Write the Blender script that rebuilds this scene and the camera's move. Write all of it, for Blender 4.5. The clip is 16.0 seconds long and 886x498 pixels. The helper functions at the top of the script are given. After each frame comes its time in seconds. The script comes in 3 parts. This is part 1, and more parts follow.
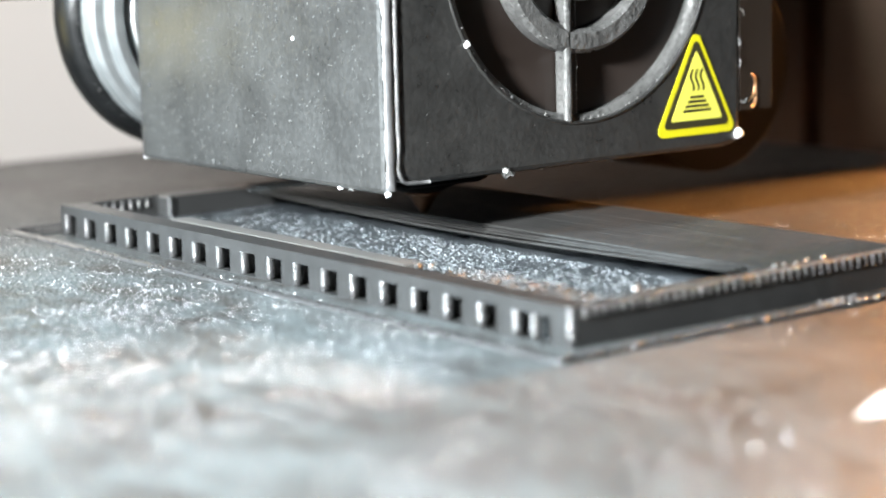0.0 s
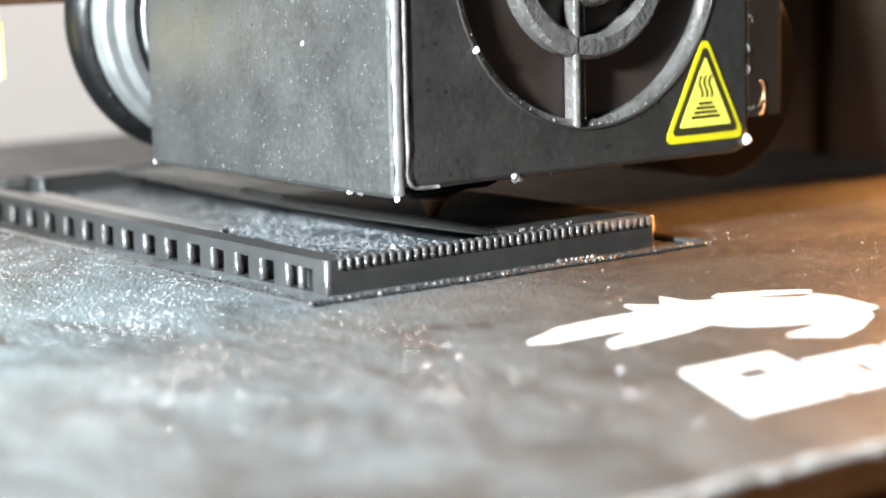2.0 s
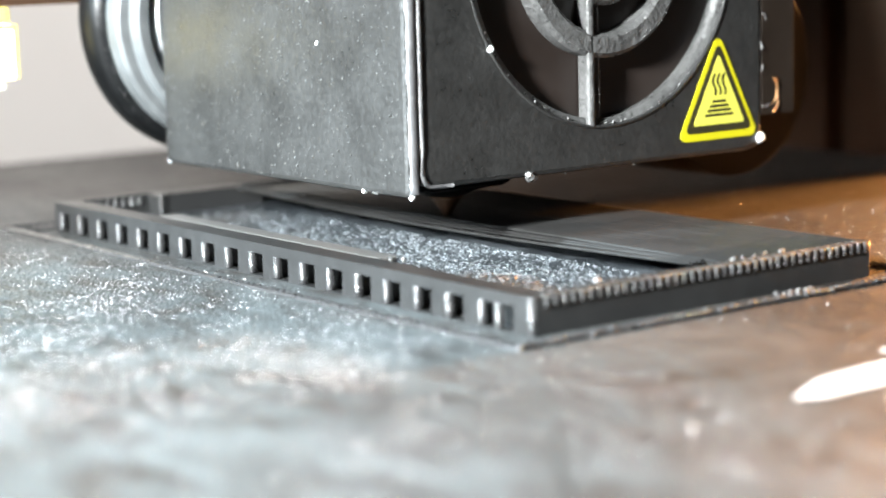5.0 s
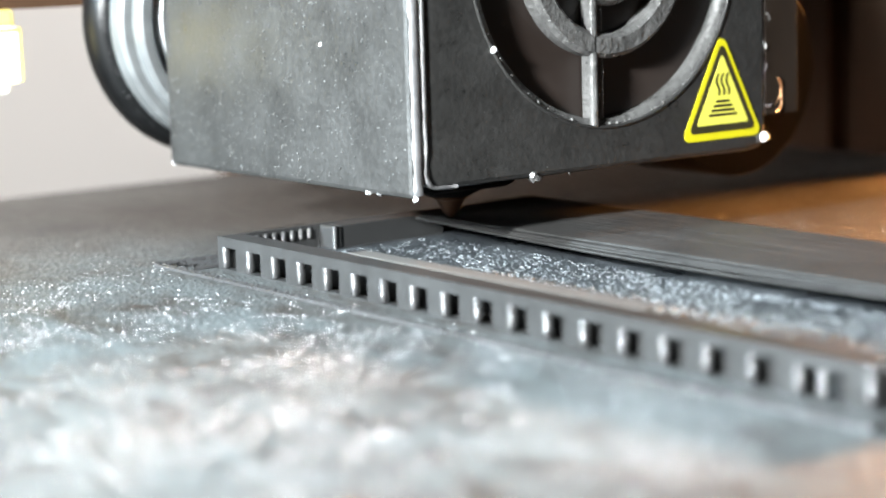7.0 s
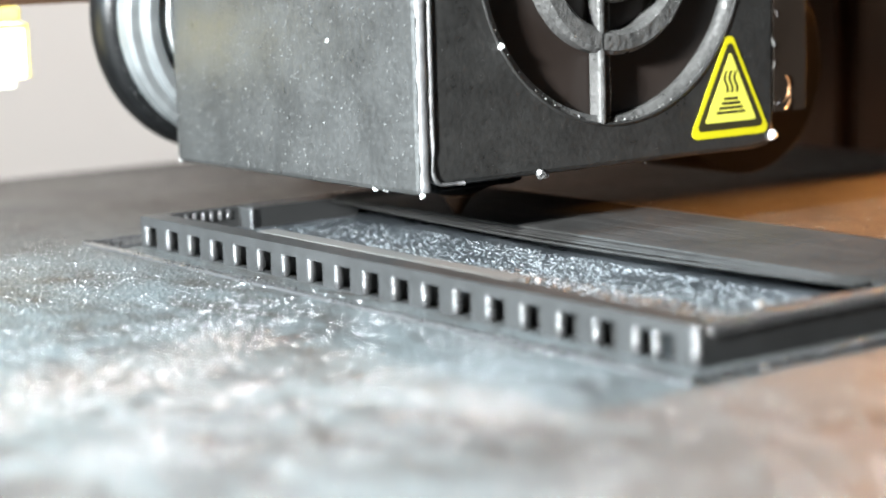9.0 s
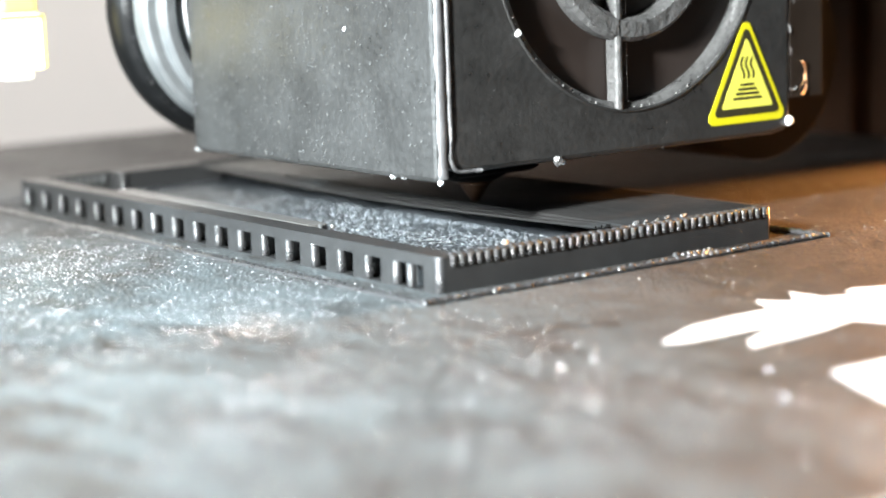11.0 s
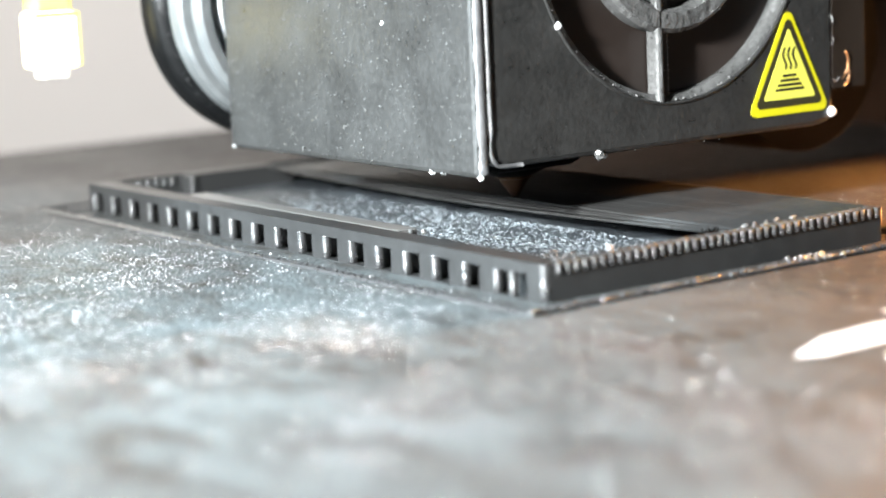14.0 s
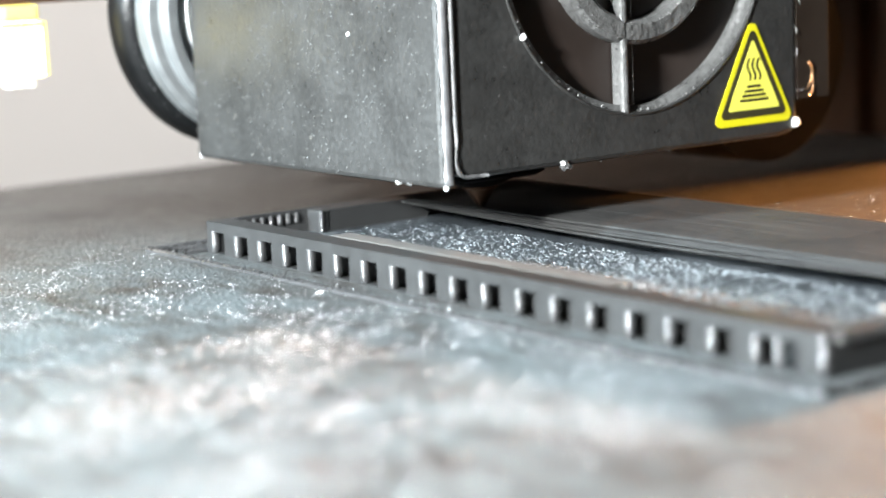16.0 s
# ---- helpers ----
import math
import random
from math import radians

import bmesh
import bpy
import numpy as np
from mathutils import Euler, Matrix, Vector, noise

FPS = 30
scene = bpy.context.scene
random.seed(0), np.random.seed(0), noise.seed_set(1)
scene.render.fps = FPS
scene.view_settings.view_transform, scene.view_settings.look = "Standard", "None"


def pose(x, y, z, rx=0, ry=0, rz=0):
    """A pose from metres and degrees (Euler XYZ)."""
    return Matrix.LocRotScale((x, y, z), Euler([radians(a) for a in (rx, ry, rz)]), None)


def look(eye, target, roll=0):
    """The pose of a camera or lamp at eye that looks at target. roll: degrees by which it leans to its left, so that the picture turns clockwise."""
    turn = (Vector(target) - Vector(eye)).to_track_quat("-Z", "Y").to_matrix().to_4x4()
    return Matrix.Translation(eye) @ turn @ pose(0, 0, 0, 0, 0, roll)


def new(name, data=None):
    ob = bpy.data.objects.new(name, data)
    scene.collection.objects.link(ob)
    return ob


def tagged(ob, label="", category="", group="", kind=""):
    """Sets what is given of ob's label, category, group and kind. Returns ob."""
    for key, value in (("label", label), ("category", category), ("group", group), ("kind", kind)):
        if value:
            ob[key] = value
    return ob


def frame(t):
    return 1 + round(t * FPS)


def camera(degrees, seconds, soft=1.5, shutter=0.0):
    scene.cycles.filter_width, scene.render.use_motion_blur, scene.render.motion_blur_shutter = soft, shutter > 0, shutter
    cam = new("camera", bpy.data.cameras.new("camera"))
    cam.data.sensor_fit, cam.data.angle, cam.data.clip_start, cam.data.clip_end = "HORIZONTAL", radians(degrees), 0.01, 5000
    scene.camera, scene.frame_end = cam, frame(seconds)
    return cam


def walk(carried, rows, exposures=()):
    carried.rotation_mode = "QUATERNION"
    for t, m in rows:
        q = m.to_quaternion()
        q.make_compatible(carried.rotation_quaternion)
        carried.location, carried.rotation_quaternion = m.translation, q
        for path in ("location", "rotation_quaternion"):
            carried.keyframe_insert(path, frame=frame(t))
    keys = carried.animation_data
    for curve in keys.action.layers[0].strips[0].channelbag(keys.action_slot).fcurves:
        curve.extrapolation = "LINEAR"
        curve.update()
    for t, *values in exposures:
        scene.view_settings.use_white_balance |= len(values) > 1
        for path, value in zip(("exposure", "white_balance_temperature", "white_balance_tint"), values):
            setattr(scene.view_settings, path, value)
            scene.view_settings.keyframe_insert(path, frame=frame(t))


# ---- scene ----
# All plan numbers are millimetres, turned into metres by MM.
MM = 0.001
cam = camera(25.05, 16.0, soft=1.9)
cam.data.dof.use_dof = True
cam.data.dof.focus_distance = 0.206
cam.data.dof.aperture_fstop = 22.0
CAM = [
    (0, -0.00, 0.00, 34.65, -37.74, -9.21, 1.46),
    (0.5, 0.01, -0.13, 34.54, -37.58, -9.08, 1.42),
    (1, -0.06, -0.34, 34.50, -37.47, -9.05, 1.39),
    (1.5, -0.12, -0.56, 34.38, -37.49, -8.98, 1.36),
    (2, -0.32, -0.50, 34.41, -37.45, -8.97, 1.33),
    (2.5, -0.51, -0.28, 34.30, -37.31, -8.96, 1.40),
    (3, -0.69, -0.03, 34.36, -37.17, -9.02, 1.46),
    (3.5, -0.87, -0.36, 34.51, -37.14, -9.03, 1.52),
    (4, -1.01, -0.53, 34.49, -37.21, -9.00, 1.53),
    (6.5, -0.81, -0.76, 34.44, -37.00, -8.98, 1.62),
    (7, -0.84, -0.75, 34.45, -37.05, -8.96, 1.77),
    (7.5, -0.66, -0.61, 34.27, -37.07, -8.95, 1.69),
    (8, -0.58, -0.51, 34.21, -37.04, -8.90, 1.71),
    (8.5, -0.46, -0.27, 34.14, -36.91, -8.98, 1.65),
    (9, -0.54, -0.48, 34.13, -36.81, -8.97, 1.66),
    (9.5, -0.78, -0.72, 34.05, -36.83, -8.93, 1.69),
    (10, -1.07, -0.79, 33.94, -36.86, -8.99, 1.81),
    (12.5, -1.62, 1.21, 33.49, -36.01, -9.48, 2.37),
    (13, -1.68, 1.60, 33.58, -35.92, -9.43, 2.49),
    (13.5, -1.52, 1.54, 33.72, -35.86, -9.37, 2.52),
    (14, -1.03, 1.95, 33.71, -35.78, -9.36, 2.62),
    (14.5, -0.87, 1.97, 33.84, -35.82, -9.41, 2.65),
    (15, -0.78, 1.91, 34.04, -36.00, -9.32, 2.65),
    (15.5, -0.76, 1.47, 34.00, -36.30, -9.18, 2.54),
    (16, -0.86, 1.03, 34.14, -36.57, -9.20, 2.53),
]
BED = [
    (0, -0.00),
    (0.5, 9.18),
    (1, 18.43),
    (1.5, 27.61),
    (2, 36.83),
    (2.5, 46.12),
    (2.709, 49.77),
    (3, 44.65),
    (3.5, 35.44),
    (4, 26.23),
    (5.25, 3.09),
    (6.5, -20.08),
    (7, -29.32),
    (7.505, -38.49),
    (8, -29.43),
    (8.5, -20.15),
    (9, -10.79),
    (9.5, -1.46),
    (10, 7.74),
    (11.1, 28.04),
    (12.237, 49.01),
    (12.5, 44.20),
    (13, 35.03),
    (13.5, 25.80),
    (14, 16.51),
    (14.5, 7.22),
    (15, -2.15),
    (15.5, -11.54),
    (16, -20.79),
]
walk(cam, [(t, pose(x * MM, y * MM, z * MM, 90 + pitch, roll, yaw)) for t, x, y, z, yaw, pitch, roll in CAM])


# ---- light ----
world = bpy.data.worlds.new("room_air")
scene.world = world
world.use_nodes = True
world.node_tree.nodes["Background"].inputs[0].default_value = (0.9, 0.95, 1.0, 1)
world.node_tree.nodes["Background"].inputs[1].default_value = 0.02
scene.view_settings.exposure = -0.27


def area_lamp(name, eye, target, size, watts, colour, size_y=0, spread=180):
    data = bpy.data.lights.new(name, "AREA")
    data.energy, data.color, data.size, data.spread = watts, colour, size, radians(spread)
    if size_y:
        data.shape, data.size_y = "RECTANGLE", size_y
    ob = new(name, data)
    ob.matrix_world = look(eye, target)
    return ob


area_lamp("window_daylight", (-0.75, 0.25, 0.36), (0.09, 0.16, 0.0), 0.4, 2.8, (0.74, 0.90, 1.0), 0.4, 90)
# added fill with a narrow spread, brightens only the north wall
area_lamp("wall_fill", (0.3, 0.45, 1.1), (0.36, 0.9, -0.05), 0.3, 4.0, (1.0, 0.97, 0.94), 0.3, 70)
area_lamp("back_lamp", (0.24, 0.86, 0.33), (0.08, 0.12, 0.0), 0.35, 1.3, (1.0, 0.95, 0.87), 0.18)
area_lamp("desk_lamp", (-0.20, 0.255, 0.150), (0.105, 0.150, 0.005), 0.03, 1.8, (0.72, 0.90, 1.0), spread=100)
# added fill from the left front, lifts the carriage's front plate
area_lamp("front_fill", (-0.20, 0.060, 0.125), (0.105, 0.150, 0.005), 0.03, 4.1, (0.915, 0.96, 0.965), spread=100)
area_lamp("warm_bulb", (0.322, 0.172, 0.052), (0.18, 0.14, 0.0), 0.012, 1.4, (1.0, 0.42, 0.11), spread=120)


# ---- materials ----
def mat(name, colour, rough=0.5, metal=0.0, vary=0.25, scale=400.0, bump=0.0, bump_scale=1500.0, coat=0.0, spec=0.5):
    """A surface with colour and roughness that vary at two scales, and a fine relief."""
    m = bpy.data.materials.new(name)
    m.use_nodes = True
    nt = m.node_tree
    b = nt.nodes["Principled BSDF"]
    co = nt.nodes.new("ShaderNodeTexCoord")
    n1 = nt.nodes.new("ShaderNodeTexNoise")
    n2 = nt.nodes.new("ShaderNodeTexNoise")
    n1.inputs["Scale"].default_value, n1.inputs["Detail"].default_value = scale, 4
    n2.inputs["Scale"].default_value, n2.inputs["Detail"].default_value = scale * 0.12, 3
    nt.links.new(co.outputs["Object"], n1.inputs["Vector"])
    nt.links.new(co.outputs["Object"], n2.inputs["Vector"])
    add = nt.nodes.new("ShaderNodeMath")
    add.operation = "ADD"
    nt.links.new(n1.outputs["Fac"], add.inputs[0])
    nt.links.new(n2.outputs["Fac"], add.inputs[1])
    ramp = nt.nodes.new("ShaderNodeMapRange")
    ramp.inputs["From Min"].default_value, ramp.inputs["From Max"].default_value = 0.6, 1.4
    ramp.inputs["To Min"].default_value, ramp.inputs["To Max"].default_value = 1 - vary, 1 + vary
    nt.links.new(add.outputs[0], ramp.inputs["Value"])
    mul = nt.nodes.new("ShaderNodeVectorMath")
    mul.operation = "SCALE"
    mul.inputs[0].default_value = colour
    nt.links.new(ramp.outputs[0], mul.inputs["Scale"])
    nt.links.new(mul.outputs[0], b.inputs["Base Color"])
    rr = nt.nodes.new("ShaderNodeMath")
    rr.operation, rr.use_clamp = "MULTIPLY", True
    rr.inputs[1].default_value = rough
    nt.links.new(ramp.outputs[0], rr.inputs[0])
    nt.links.new(rr.outputs[0], b.inputs["Roughness"])
    b.inputs["Metallic"].default_value = metal
    b.inputs["Coat Weight"].default_value = coat
    b.inputs["Specular IOR Level"].default_value = spec
    if bump:
        n3 = nt.nodes.new("ShaderNodeTexNoise")
        n3.inputs["Scale"].default_value, n3.inputs["Detail"].default_value = bump_scale, 3
        nt.links.new(co.outputs["Object"], n3.inputs["Vector"])
        bp = nt.nodes.new("ShaderNodeBump")
        bp.inputs["Strength"].default_value, bp.inputs["Distance"].default_value = bump, 0.0002
        nt.links.new(n3.outputs["Fac"], bp.inputs["Height"])
        nt.links.new(bp.outputs[0], b.inputs["Normal"])
    return m


def layered(name, colour, rough, axis, pitch, strength):
    """Printed plastic: fine ridges along one axis."""
    m = mat(name, colour, rough, vary=0.2, scale=600)
    nt = m.node_tree
    co = nt.nodes.new("ShaderNodeTexCoord")
    sep = nt.nodes.new("ShaderNodeSeparateXYZ")
    nt.links.new(co.outputs["Object"], sep.inputs[0])
    mul = nt.nodes.new("ShaderNodeMath")
    mul.operation = "MULTIPLY"
    mul.inputs[1].default_value = 2 * math.pi / pitch
    nt.links.new(sep.outputs[axis], mul.inputs[0])
    sine = nt.nodes.new("ShaderNodeMath")
    sine.operation = "SINE"
    nt.links.new(mul.outputs[0], sine.inputs[0])
    bp = nt.nodes.new("ShaderNodeBump")
    bp.inputs["Strength"].default_value, bp.inputs["Distance"].default_value = strength, 0.00003
    nt.links.new(sine.outputs[0], bp.inputs["Height"])
    nt.links.new(bp.outputs[0], nt.nodes["Principled BSDF"].inputs["Normal"])
    return m


WALL = mat("white_wall_paint", (0.84, 0.81, 0.785), 0.8, vary=0.03, scale=8, bump=0.1, bump_scale=120)
# dark tone chosen for the two unseen walls, to cut their bounce light
DIM = mat("dark_unseen_wall", (0.10, 0.075, 0.055), 0.7, vary=0.1, scale=8)
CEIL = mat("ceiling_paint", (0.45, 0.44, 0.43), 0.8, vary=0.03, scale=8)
TABLE = mat("table_wood", (0.12, 0.07, 0.04), 0.5, vary=0.3, scale=30)
REFLECTED_BROWN = mat("brown_board", (0.15, 0.08, 0.048), 0.55, vary=0.25, scale=25)


def sheet_material():
    """Dark textured sheet with a pale, streaky film of old adhesive on part of it."""
    m = mat("textured_build_sheet", (0.0255, 0.0218, 0.0193), 0.47, vary=0.28, scale=500, spec=0.22)
    nt = m.node_tree
    b = nt.nodes["Principled BSDF"]
    base = b.inputs["Base Color"].links[0].from_socket
    rough = b.inputs["Roughness"].links[0].from_socket
    co = nt.nodes.new("ShaderNodeTexCoord")

    def noise_at(scale, detail, stretch=(1, 1, 1), twist=0.0, distort=0.0):
        mp = nt.nodes.new("ShaderNodeMapping")
        mp.inputs["Scale"].default_value = stretch
        mp.inputs["Rotation"].default_value = (0, 0, radians(twist))
        nt.links.new(co.outputs["Object"], mp.inputs[0])
        n = nt.nodes.new("ShaderNodeTexNoise")
        n.inputs["Scale"].default_value, n.inputs["Detail"].default_value, n.inputs["Distortion"].default_value = scale, detail, distort
        nt.links.new(mp.outputs[0], n.inputs["Vector"])
        return n.outputs["Fac"]

    def op(kind, a, c, clamp=False):
        n = nt.nodes.new("ShaderNodeMath")
        n.operation, n.use_clamp = kind, clamp
        for i, v in enumerate((a, c)):
            if isinstance(v, (int, float)):
                n.inputs[i].default_value = v
            else:
                nt.links.new(v, n.inputs[i])
        return n.outputs[0]

    # the film: a wide patch beside the print, broken into streaks
    dist = nt.nodes.new("ShaderNodeVectorMath")
    dist.operation = "DISTANCE"
    sc = nt.nodes.new("ShaderNodeMapping")
    sc.inputs["Scale"].default_value = (1.0, 0.42, 0)
    nt.links.new(co.outputs["Object"], sc.inputs[0])
    nt.links.new(sc.outputs[0], dist.inputs[0])
    dist.inputs[1].default_value = (-0.040, -0.014, 0)
    patch = nt.nodes.new("ShaderNodeMapRange")
    patch.inputs["From Min"].default_value, patch.inputs["From Max"].default_value = 0.070, 0.014
    nt.links.new(dist.outputs["Value"], patch.inputs["Value"])
    streak = op("ADD", op("MULTIPLY", noise_at(110, 6, (1, 0.5, 1), 60, 1.2), 1.5), op("MULTIPLY", noise_at(700, 3, (1, 0.4, 1), 40), 0.9))
    film = op("MULTIPLY", op("MULTIPLY", op("SUBTRACT", streak, 0.82), 1.7, True), patch.outputs[0], True)
    mix = nt.nodes.new("ShaderNodeMix")
    mix.data_type = "RGBA"
    nt.links.new(film, mix.inputs["Factor"])
    nt.links.new(base, mix.inputs["A"])
    # pale adhesive, its blue tint standing in for cool light on the bed
    mix.inputs["B"].default_value = (0.083, 0.098, 0.103, 1)
    nt.links.new(mix.outputs["Result"], b.inputs["Base Color"])
    nt.links.new(op("ADD", rough, op("MULTIPLY", film, 0.05)), b.inputs["Roughness"])
    # pebbled relief
    vor = nt.nodes.new("ShaderNodeTexVoronoi")
    vor.inputs["Scale"].default_value = 2500
    nt.links.new(co.outputs["Object"], vor.inputs["Vector"])
    h = op("ADD", op("MULTIPLY", vor.outputs["Distance"], 0.8), noise_at(900, 5))
    bp = nt.nodes.new("ShaderNodeBump")
    bp.inputs["Strength"].default_value, bp.inputs["Distance"].default_value = 0.7, 0.00018
    nt.links.new(h, bp.inputs["Height"])
    nt.links.new(bp.outputs[0], b.inputs["Normal"])
    return m


SHEET = sheet_material()
PLATE = mat("brown_insulated_plate", (0.42, 0.27, 0.15), 0.5, vary=0.25, scale=200, bump=0.2, bump_scale=700)
PLASTIC = layered("black_printed_plastic", (0.019, 0.0192, 0.0194), 0.36, 2, 0.0002, 0.18)
EDGE = layered("rounded_printed_edge", (0.03, 0.03, 0.031), 0.29, 2, 0.0002, 0.6)
EDGE.node_tree.nodes["Principled BSDF"].inputs["Specular IOR Level"].default_value = 1.0
TOPSKIN = mat("printed_top_lines", (0.014, 0.0138, 0.0136), 0.48, vary=0.25, scale=900, spec=0.3)
# black plastic made grey: the wall's reflection on the ledge is in the colour
LEDGE_SHEEN = mat("ledge_sheen_plastic", (0.09, 0.088, 0.085), 0.3, vary=0.1, scale=300)
INFILL = mat("rough_first_layers", (0.02, 0.023, 0.026), 0.46, vary=0.7, scale=500, bump=1.0, bump_scale=2600)
SHROUD = mat("black_painted_steel", (0.020, 0.020, 0.0196), 0.36, vary=0.32, scale=1500, bump=0.3, bump_scale=1900)
DARK = mat("dark_plastic", (0.0022, 0.0021, 0.002), 0.6, vary=0.2, scale=300, spec=0.05)
WORN = mat("worn_steel_edge", (0.115, 0.115, 0.118), 0.5, metal=0.4, vary=0.3, scale=900, bump=0.15, bump_scale=3000)
GRILLE = mat("dusty_black_plastic", (0.055, 0.055, 0.0545), 0.4, vary=0.7, scale=2200, bump=1.0, bump_scale=1400)
YELLOW = mat("yellow_sticker", (0.50, 0.46, 0.010), 0.4, vary=0.05, scale=300)
PALE_YELLOW = mat("pale_yellow_sticker", (0.62, 0.60, 0.09), 0.4, vary=0.05, scale=300)
INK = mat("sticker_ink", (0.025, 0.023, 0.010), 0.4, vary=0.1, scale=300)
DUCT = mat("dark_brown_plastic", (0.0125, 0.0085, 0.006), 0.55, vary=0.3, scale=250, spec=0.2)
WELL = mat("brown_black_plastic", (0.018, 0.013, 0.011), 0.42, vary=0.3, scale=200, spec=0.4)
BRASS = mat("stained_brass", (0.07, 0.035, 0.018), 0.45, metal=0.6, vary=0.5, scale=900)
STEEL = mat("bright_steel", (0.5, 0.52, 0.53), 0.48, metal=1.0, vary=0.1, scale=300)
RUBBER = mat("black_wheel_plastic", (0.004, 0.0043, 0.0046), 0.36, vary=0.4, scale=600, bump=0.25, spec=0.2)
HUB = mat("dusty_grey_metal", (0.11, 0.117, 0.12), 0.42, metal=0.2, vary=0.3, scale=500, bump=0.15, bump_scale=900)
WHITE = mat("white_logo_ink", (0.7, 0.7, 0.69), 0.55, vary=0.1, scale=300)
PLUG = mat("white_connector", (0.85, 0.84, 0.75), 0.4, vary=0.05, scale=200)
PLUG_Y = mat("yellow_connector", (0.8, 0.65, 0.15), 0.4, vary=0.1, scale=200)
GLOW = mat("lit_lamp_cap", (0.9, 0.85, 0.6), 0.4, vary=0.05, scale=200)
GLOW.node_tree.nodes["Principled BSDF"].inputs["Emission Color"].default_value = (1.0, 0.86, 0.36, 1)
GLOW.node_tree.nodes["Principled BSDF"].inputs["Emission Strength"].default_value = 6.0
SHEET_EDGE = mat("cut_sheet_edge", (0.27, 0.27, 0.27), 0.6, vary=0.4, scale=500, bump=0.8, bump_scale=900)
FRAME = mat("black_anodised_aluminium", (0.055, 0.03, 0.018), 0.6, vary=0.25, scale=100, spec=0.08)
COPPER = mat("copper_wire", (0.6, 0.35, 0.18), 0.3, metal=0.8, vary=0.2, scale=600)
DUST = mat("pale_dust", (0.74, 0.76, 0.77), 0.48, vary=0.3, scale=300)
PALE = mat("light_grey_dust", (0.22, 0.22, 0.22), 0.5, vary=0.4, scale=300)
FLOOR_GRAIN = mat("dark_plastic_grain", (0.085, 0.095, 0.103), 0.58, vary=0.5, scale=300)
GREY_DUST = mat("grey_dust", (0.065, 0.065, 0.064), 0.4, vary=0.3, scale=300)


# ---- mesh helpers ----
def thing(name, label, category, x=0, y=0, z=0, group="", kind=""):
    ob = new(name)
    ob.empty_display_size = 0.005
    ob.location = (x * MM, y * MM, z * MM)
    return tagged(ob, label, category, group, kind)


def part(name, bm, material, parent=None, label="", smooth=False):
    """Links a bmesh (in millimetres) as one mesh object."""
    me = bpy.data.meshes.new(name)
    bmesh.ops.scale(bm, vec=(MM, MM, MM), verts=bm.verts)
    bm.normal_update()
    bm.to_mesh(me)
    bm.free()
    for m in material if isinstance(material, (list, tuple)) else (material,):
        me.materials.append(m)
    if smooth:
        for p in me.polygons:
            p.use_smooth = True
    ob = new(name, me)
    if parent:
        ob.parent = parent
    if label:
        ob["label"] = label
    return ob


def box(bm, x0, x1, y0, y1, z0, z1, bevel=0.0, segments=2):
    r = bmesh.ops.create_cube(bm, size=1.0)
    vs = r["verts"]
    for v in vs:
        v.co = Vector((x0 + (v.co.x + 0.5) * (x1 - x0), y0 + (v.co.y + 0.5) * (y1 - y0), z0 + (v.co.z + 0.5) * (z1 - z0)))
    if bevel:
        edges = list({e for v in vs for e in v.link_edges})
        bmesh.ops.bevel(bm, geom=edges, offset=bevel, segments=segments, profile=0.5, affect="EDGES", clamp_overlap=True)
    return bm


def boxes(*rows, bevel=0.0):
    bm = bmesh.new()
    for r in rows:
        box(bm, *r, bevel=bevel)
    return bm


def lathe(bm, profile, centre, axis="y", n=48):
    """Turns (radius, along) pairs about an axis through centre."""
    rings = []
    for r, a in profile:
        ring = []
        for k in range(n):
            u = 2 * math.pi * k / n
            c, s = r * math.cos(u), r * math.sin(u)
            p = {"y": (c, a, s), "z": (c, s, a), "x": (a, c, s)}[axis]
            ring.append(bm.verts.new(Vector(centre) + Vector(p)))
        rings.append(ring)
    for a, b in zip(rings, rings[1:]):
        for k in range(n):
            bm.faces.new((a[k], a[(k + 1) % n], b[(k + 1) % n], b[k]))
    closed = profile[0] == profile[-1]
    for ring in () if closed else (rings[0], rings[-1]):
        if len(ring) > 2 and (ring[0].co - ring[n // 2].co).length > 1e-6:
            bm.faces.new(ring)
    bmesh.ops.recalc_face_normals(bm, faces=bm.faces)
    return bm


def tube(bm, points, radius, n=8, closed=False):
    """A round bead along points."""
    pts = [Vector(p) for p in points]
    rings = []
    for i, p in enumerate(pts):
        a = pts[i - 1] if i or closed else p
        b = pts[(i + 1) % len(pts)] if i + 1 < len(pts) or closed else p
        d = (b - a).normalized()
        side = d.cross(Vector((0, 0, 1)))
        side = side.normalized() if side.length > 1e-4 else Vector((1, 0, 0))
        up = side.cross(d)
        r = radius(i) if callable(radius) else radius
        rings.append([bm.verts.new(p + r * (math.cos(2 * math.pi * k / n) * side + math.sin(2 * math.pi * k / n) * up)) for k in range(n)])
    pairs = list(zip(rings, rings[1:])) + ([(rings[-1], rings[0])] if closed else [])
    for a, b in pairs:
        for k in range(n):
            bm.faces.new((a[k], b[k], b[(k + 1) % n], a[(k + 1) % n]))
    if not closed:
        bm.faces.new(rings[0][::-1]), bm.faces.new(rings[-1])
    return bm


